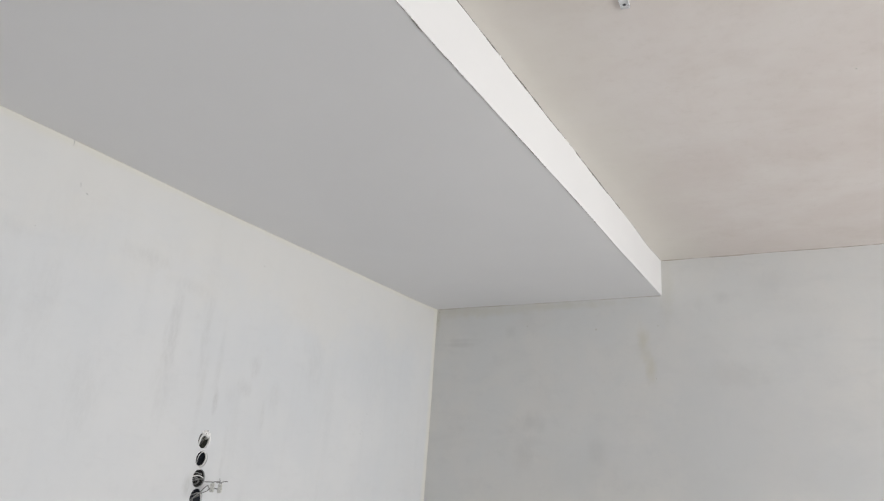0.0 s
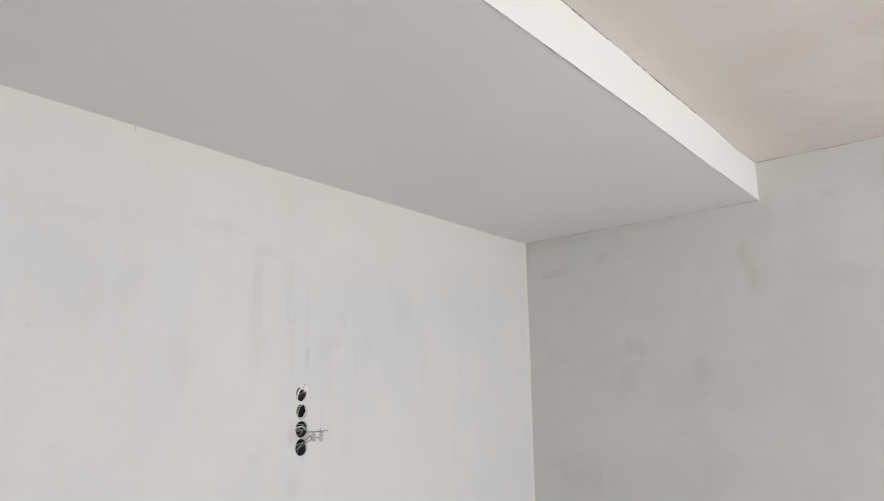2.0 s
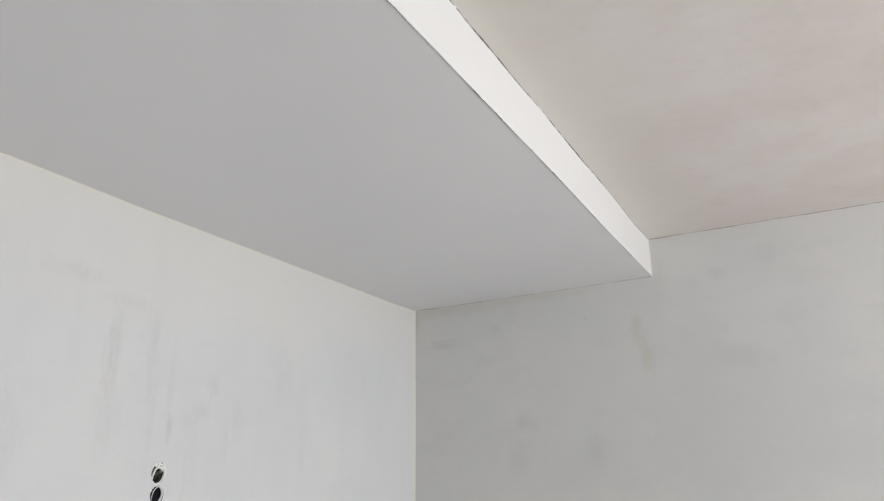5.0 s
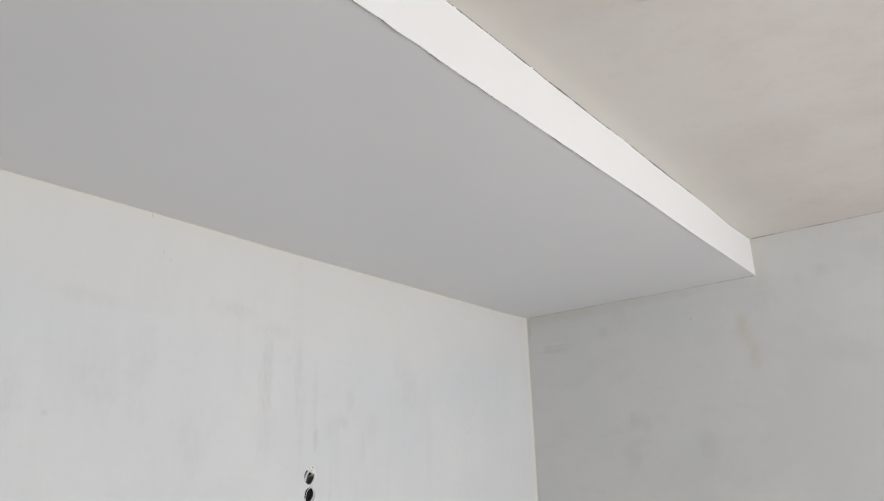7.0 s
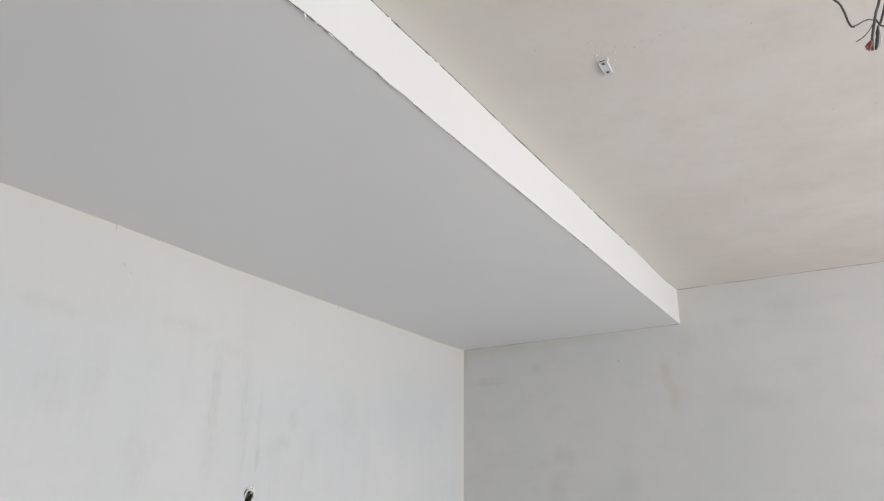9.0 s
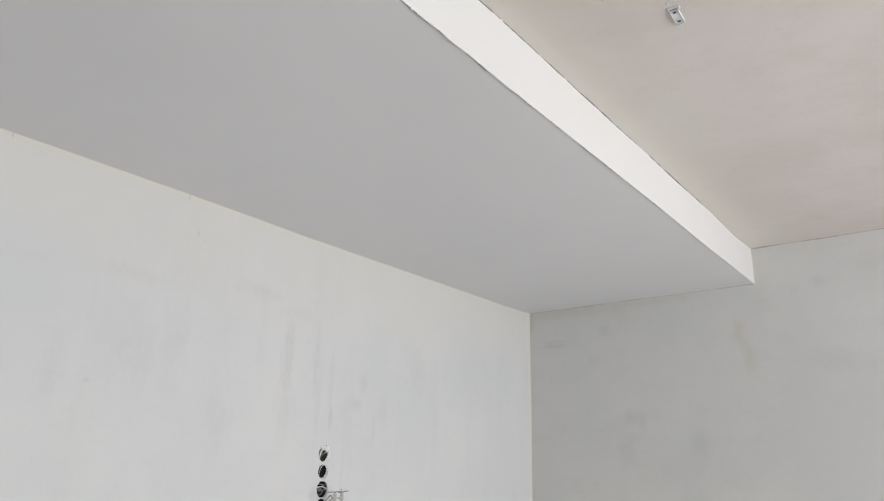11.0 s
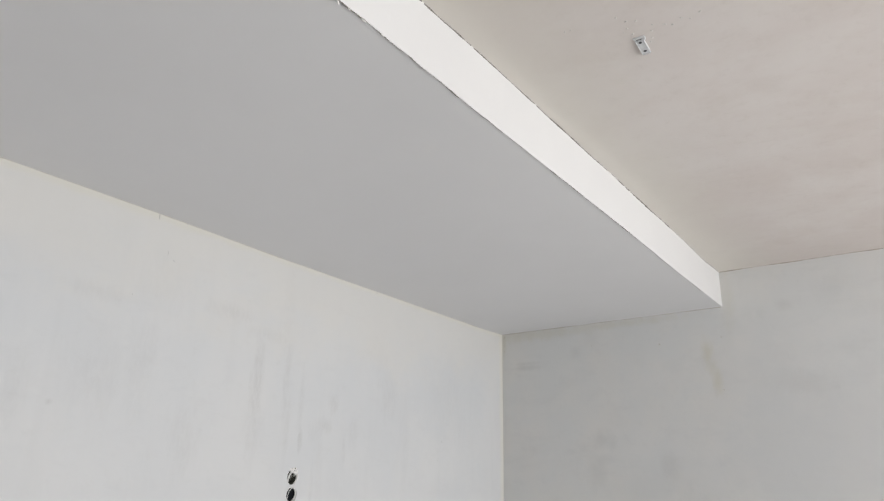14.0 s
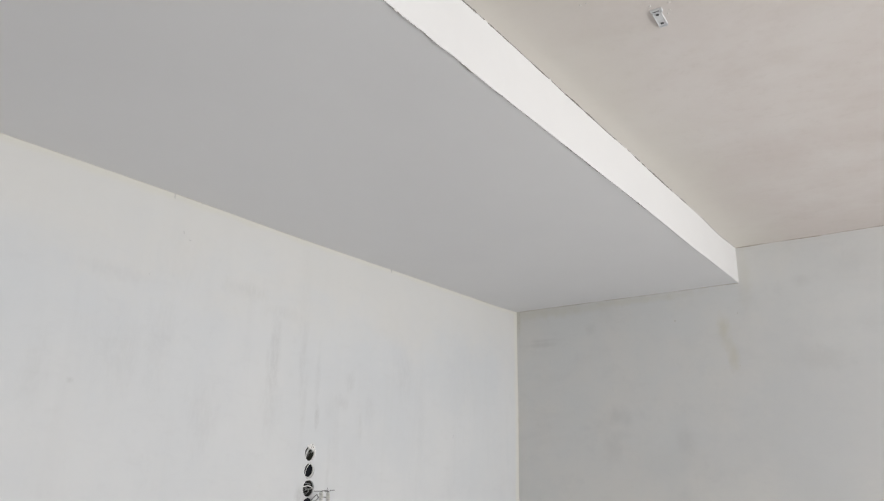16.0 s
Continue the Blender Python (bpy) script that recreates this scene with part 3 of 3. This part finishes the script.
def gypsum_lump(thing, y, h, ry, rz, proud, seed, label=""):
    """A flat, knobbly dab of set gypsum on the wall's face."""
    bm = bmesh.new()
    bmesh.ops.create_icosphere(bm, subdivisions=3, radius=1)
    for v in bm.verts:
        v.co *= 1 + 0.30 * noise.noise(v.co * 1.4 + Vector((seed, 0, 0))) + 0.12 * noise.noise(v.co * 4 + Vector((0, seed, 0)))
        v.co = Vector((v.co.x * proud, v.co.y * ry + y, v.co.z * rz + h))
    smooth(part("gypsum_lump", bm, M_WHITE, thing, label))


b1 = flush_box(0, M_CUPOLIVE, "top flush box half clogged with white gypsum")
crescent(b1, 0.032, 25, 120, 0.0085, "thick white gypsum smear", -0.003)
crescent(b1, 0.0325, -75, 40, 0.0028, "thin white gypsum smear", -0.004)
gypsum_lump(b1, 0.006, 0.033, 0.013, 0.0065, 0.0045, 1.7, "knobbly white gypsum dab over the rim")
gypsum_lump(b1, 0.022, 0.022, 0.007, 0.008, 0.0040, 5.2)
gypsum_lump(b1, 0.029, 0.002, 0.0045, 0.014, 0.0030, 8.4)
gypsum_lump(b1, -0.012, 0.031, 0.007, 0.004, 0.0030, 3.3)
for y, h, r in ((0.0085, 0.0355, 0.0022), (0.004, 0.0255, 0.0018), (0.013, 0.0250, 0.0014)):
    bm = bmesh.new()
    bmesh.ops.create_icosphere(bm, subdivisions=2, radius=1, matrix=Matrix.Translation((0.0050, y, h)) @ Matrix.Diagonal((0.0012, r * 1.2, r, 1)))
    part("pit", bm, M_CUPOLIVE, b1, "small dark pit in the gypsum")
b2 = flush_box(1, M_CUP, "dark blue flush box with a white cable loop")
crescent(b2, 0.032, 60, 250, 0.0032, "thin white gypsum smear")
b3 = flush_box(2, M_CUPBLACK, "black flush box stuffed with grey wires")
crescent(b3, 0.0345, 70, 120, 0.002, "thin white gypsum smear")
b4 = flush_box(3, M_CUP, "dark blue flush box with wires leading out")
crescent(b4, 0.0345, -20, 50, 0.0022, "thin white gypsum smear")


def cable(points, radius, material, label, name="electric_cable", sides=8):
    thing = tagged(new(name), label, "cable", "loose electric cables")
    bm = bmesh.new()
    tube(bm, points, radius, sides, 8)
    smooth(part("sheath", bm, material, thing))
    return thing


def in_box(k, pts):
    z, _, dy = BOXES[k]
    return [(x, BOX_Y + dy + y, Z0 + z + h) for x, y, h in pts]


cable(in_box(0, [(-0.04, -0.02, 0.012), (-0.012, -0.012, 0.016), (-0.006, 0.004, 0.006), (-0.01, 0.012, -0.014), (-0.04, 0.006, -0.022)]), 0.0022, M_CUPOLIVE, "dusty dark wire coiled in the top flush box")
cable(in_box(0, [(-0.040, -0.006, -0.030), (-0.012, -0.018, -0.024), (-0.003, -0.0195, -0.006), (-0.002, -0.014, 0.010), (-0.002, -0.003, 0.020), (-0.003, 0.010, 0.019), (-0.008, 0.021, 0.010), (-0.042, 0.022, 0.0)]), 0.0044, M_SHEATH, "thick white cable arched across the top flush box")
cable(in_box(0, [(-0.040, 0.002, -0.026), (-0.016, 0.003, -0.012), (-0.018, 0.006, 0.004), (-0.040, 0.008, 0.010)]), 0.0024, M_GREYCABLE, "dusty dark wire standing in the top flush box")
cable(in_box(1, [(-0.042, -0.012, -0.026), (-0.012, -0.014, -0.022), (-0.006, -0.015, -0.004), (-0.004, -0.010, 0.014), (-0.003, 0.004, 0.027), (-0.002, 0.015, 0.024), (-0.002, 0.0235, 0.008), (-0.002, 0.020, -0.010), (-0.003, 0.010, -0.024), (-0.006, 0.000, -0.0285), (-0.016, -0.008, -0.026), (-0.042, -0.006, -0.018)]), [0.0010, 0.0010, 0.0011, 0.0013, 0.0022, 0.0030, 0.0034, 0.0034, 0.0033, 0.0030, 0.003, 0.003], M_SHEATH, "white sheathed cable looped inside a flush box")
cable(in_box(2, [(-0.042, -0.026, 0.002), (-0.008, -0.024, 0.006), (-0.003, -0.004, 0.010), (-0.003, 0.016, 0.006), (-0.008, 0.028, -0.002), (-0.042, 0.022, -0.006)]), 0.0024, M_SHEATH, "pale wire bent across a flush box")
cable(in_box(2, [(-0.042, -0.02, -0.018), (-0.008, -0.022, -0.004), (-0.005, -0.006, 0.002), (-0.006, 0.006, -0.012), (-0.012, -0.004, -0.024), (-0.042, -0.012, -0.02)]), 0.002, M_CORE, "grey wire coiled in a flush box")
cable(in_box(2, [(-0.042, -0.018, 0.018), (-0.008, -0.014, 0.020), (-0.005, 0.004, 0.018), (-0.01, 0.020, 0.014), (-0.042, 0.022, 0.008)]), 0.0018, M_CORE, "grey wire bent across the top of a flush box")
cable(in_box(2, [(-0.042, 0.018, -0.022), (-0.01, 0.012, -0.014), (-0.005, 0.0, -0.006), (-0.008, -0.016, -0.010), (-0.042, -0.02, -0.014)]), 0.0018, M_CORE, "grey wire coiled low in a flush box")

# two wires lead out of the lowest box to a pair of small screw connectors
TA, TB = Vector((0.0800, -1.7630, Z0 - 1.1090)), Vector((0.0980, -1.7405, Z0 - 1.1100))
cable(in_box(3, [(-0.042, -0.024, -0.020), (-0.006, -0.018, -0.008), (0.004, -0.004, 0.010), (0.012, 0.008, 0.024)]) + [(0.028, -1.750, Z0 - 1.112), (0.040, -1.748, Z0 - 1.104), (0.052, -1.756, Z0 - 1.110), (TA.x - 0.004, TA.y - 0.004, TA.z - 0.004)], 0.0019, M_CORE, "grey wire led out of a flush box to a connector")
cable(in_box(3, [(-0.042, 0.012, -0.024), (-0.006, -0.014, -0.018), (0.003, -0.016, 0.002), (0.008, 0.004, 0.016), (0.016, 0.014, 0.020)]) + [(0.036, -1.744, Z0 - 1.124), (0.050, -1.752, Z0 - 1.118), (0.070, -1.750, Z0 - 1.112), (TB.x - 0.003, TB.y - 0.002, TB.z - 0.004)], 0.0019, M_CORE, "grey wire led out of a flush box to a connector")
cable(in_box(3, [(-0.042, -0.02, 0.002), (-0.005, -0.012, 0.012), (-0.002, 0.008, 0.018), (-0.006, 0.022, 0.010), (-0.042, 0.018, -0.006)]), 0.0022, M_CORE, "grey wire bent across the lowest flush box")


def connector(at, turn, spur, reach):
    thing = tagged(new("screw_connector"), "small milky plastic screw connector with a bare wire end", "connector", "screw connectors")
    thing.matrix_world = Matrix.Translation(at) @ pose(0, 0, 0, 0, 0, turn)
    bm = bmesh.new()
    box(bm, -0.007, 0.007, -0.0080, 0.0080, -0.017, 0.016, 0.002)
    part("housing", bm, M_TERMINAL, thing)
    for z in (-0.010, 0.007):
        bm = bmesh.new()
        tube(bm, [(0.004, 0, z), (0.0095, 0, z)], 0.004, 10, 1)
        part("screw_tower", bm, M_TERMINAL, thing)
        bm = bmesh.new()
        tube(bm, [(0.0093, 0, z), (0.0100, 0, z)], 0.0017, 8, 1)
        part("screw", bm, M_STEEL, thing)
    bm = bmesh.new()
    tube(bm, [(0, 0.004, 0.013), (0, 0.002, 0.019), (0, -0.010, 0.020), (0, -reach, 0.019 + spur * 0.3)], 0.0018, 6, 4)
    part("wire_end", bm, M_CORE, thing, "stub of grey wire")
    bm = bmesh.new()
    tube(bm, [(0, -0.002, 0.013), (0, 0.0, 0.020), (0, 0.014, 0.0225 + spur), (0, 0.026, 0.023 + spur)], 0.0018, 6, 4)
    part("wire_end", bm, M_CORE, thing, "stub of grey wire")
    if spur:
        bm = bmesh.new()
        tube(bm, [(0, -0.001, 0.012), (0.0, -0.002, 0.022), (0.001, -0.006, 0.036)], 0.0012, 6, 3)
        part("wire_end", bm, M_CORE, thing, "stub of grey wire")


connector(TA, -55, 0.0, 0.032)
connector(TB, -55, 0.003, 0.016)

# ---- things on the ceiling ----
def bracket():
    thing = tagged(new("ceiling_bracket"), "small white steel bracket screwed to the plaster ceiling", "bracket")
    thing.matrix_world = pose(1.8085, -2.2985, ceil_z(1.808, -2.30) - 0.0005, 0, 0, 3)
    bm = bmesh.new()
    box(bm, -0.0100, 0.0100, -0.030, 0.034, -0.0050, 0.002, 0.0008)
    part("plate", bm, M_ZINC, thing)
    for k in (-1, 1):
        bm = bmesh.new()
        box(bm, min(k * 0.0100, k * 0.0118), max(k * 0.0100, k * 0.0118), -0.028, 0.033, -0.0066, 0.002, 0.0007)
        part("flange", bm, M_ZINC, thing)
    bm = bmesh.new()
    box(bm, -0.0150, 0.0175, -0.0445, -0.0405, -0.0052, 0.002, 0.0014)
    box(bm, -0.0130, 0.0165, -0.0407, -0.0305, -0.0036, 0.002, 0.0008)
    box(bm, 0.0135, 0.0180, -0.0405, -0.0300, -0.0075, 0.002, 0.0015)
    part("head", bm, M_ZINC, thing, "raised white hooked head")
    # raised dark bar stands in for the shade in the head's recess
    bm = bmesh.new()
    box(bm, -0.0080, 0.0085, -0.0372, -0.0340, -0.0044, -0.0034, 0.0004)
    part("shade_bar", bm, M_SCREW, thing, "dark bar painting the shade inside the hooked head")
    bm = bmesh.new()
    box(bm, -0.0125, 0.0120, 0.0345, 0.0395, -0.0075, 0.002, 0.0016)
    part("foot", bm, M_ZINC, thing)
    for y in (-0.0225, 0.0220):
        bm = bmesh.new()
        tube(bm, [(0, y, -0.0048), (0, y, -0.0054)], 0.0052, 14, 1)
        part("washer", bm, M_STEEL, thing)
        bm = bmesh.new()
        tube(bm, [(0, y, -0.0050), (0, y, -0.0062), (0, y, -0.0070)], [0.0042, 0.0042, 0.0028], 12, 1)
        part("screw", bm, M_SCREW, thing, "dark screw head")


bracket()

# dried plaster drips round the bracket
bm = bmesh.new()
rnd = random.Random(5)
drips = [(1.793, -2.455), (1.809, -2.426), (1.832, -2.414), (1.787, -2.383), (1.804, -2.362), (1.8515, -2.350), (1.8425, -2.3175), (1.833, -2.303), (1.818, -2.257), (1.8865, -2.3605),
         (1.891, -2.358), (1.9075, -2.3455), (1.934, -2.362), (1.9385, -2.359), (1.954, -2.346), (1.983, -2.361), (2.1947, -2.2906), (1.6546, -2.4725), (1.671, -2.4715), (2.337, -1.7186), (2.452, -1.694), (1.800, -2.395), (1.862, -2.375)]
for x, y in drips:
    r = rnd.uniform(0.0020, 0.0038)
    bmesh.ops.create_icosphere(bm, subdivisions=2, radius=1, matrix=Matrix.Translation((x, y, ceil_z(x, y))) @ pose(0, 0, 0, 0, 0, rnd.uniform(0, 180)) @ Matrix.Diagonal((r * 1.3, r * 0.9, r * 0.55, 1)))
smooth(tagged(part("plaster_drips", bm, M_DRIP), "scattered dried plaster drips on the ceiling", "plaster drips", kind="stuff"))

# loose cables hang from the middle of the ceiling
HY = -2.46
def hang(pts, dy=0.0):
    return [(x, HY + dy, Z0 + z) for x, z in pts]


cable(hang([(2.482, H + 0.01), (2.474, 0.13), (2.457, 0.054), (2.4463, 0.026), (2.4385, -0.001), (2.4302, -0.032), (2.426, -0.060)]), 0.0029, M_GREYCABLE, "thick grey cable hanging loose from the ceiling")
cable(hang([(2.405, H + 0.01), (2.362, 0.150), (2.3735, 0.094), (2.3855, 0.070), (2.3910, 0.045), (2.3940, 0.022), (2.3982, 0.0065), (2.4045, 0.0035)], -0.006), 0.0022, M_GREYCABLE, "grey cable bent back to a hanging bundle")
cable(hang([(2.3995, 0.0055), (2.408, 0.0050), (2.4205, 0.0095), (2.4310, 0.0102), (2.4375, 0.0055)], -0.007), [0.0016, 0.0017, 0.0016, 0.0015, 0.0014], M_CORE, "stripped grey core of the bent cable")
cable(hang([(2.500, H + 0.01), (2.486, 0.12), (2.468, 0.052), (2.4545, 0.014), (2.4450, -0.006), (2.4400, -0.018)], 0.010), 0.0026, M_DARKCABLE, "dark cable hanging beside the grey one")
cable(hang([(2.4440, -0.006), (2.4420, -0.020), (2.4385, -0.036), (2.4345, -0.051), (2.4320, -0.058)], 0.004), [0.0016, 0.0030, 0.0036, 0.0034, 0.0022], M_DARKCABLE, "black taped wire joint at the bundle's end")
cable(hang([(2.4480, 0.006), (2.4465, -0.012), (2.4450, -0.034), (2.4400, -0.052), (2.4340, -0.0605)], 0.006), 0.0011, M_SHEATH, "pale wire bent round a taped joint")
cable(hang([(2.4440, 0.012), (2.4480, -0.002), (2.4560, -0.011), (2.4680, -0.010), (2.4800, 0.004), (2.5000, 0.080), (2.5120, H + 0.01)], 0.002), 0.0017, M_GREYCABLE, "thin grey wire looping out of the bundle")
cable(hang([(2.4360, -0.002), (2.4320, -0.0085), (2.4245, -0.0180), (2.4140, -0.0265), (2.4005, -0.0325)], -0.004), 0.0010, M_COPPER, "thin bare copper wire sticking out of the bundle")
for a in ([(2.4275, -0.041), (2.4205, -0.0455), (2.4145, -0.052)], [(2.4275, -0.045), (2.421, -0.0515), (2.4155, -0.0590)], [(2.4265, -0.048), (2.4225, -0.055), (2.4195, -0.0630)], [(2.4270, -0.046), (2.4220, -0.050), (2.4180, -0.0555)]):
    cable(hang(a, -0.005), [0.0026, 0.0025, 0.0014], M_RED, "short red wire end at the tip of the bundle")
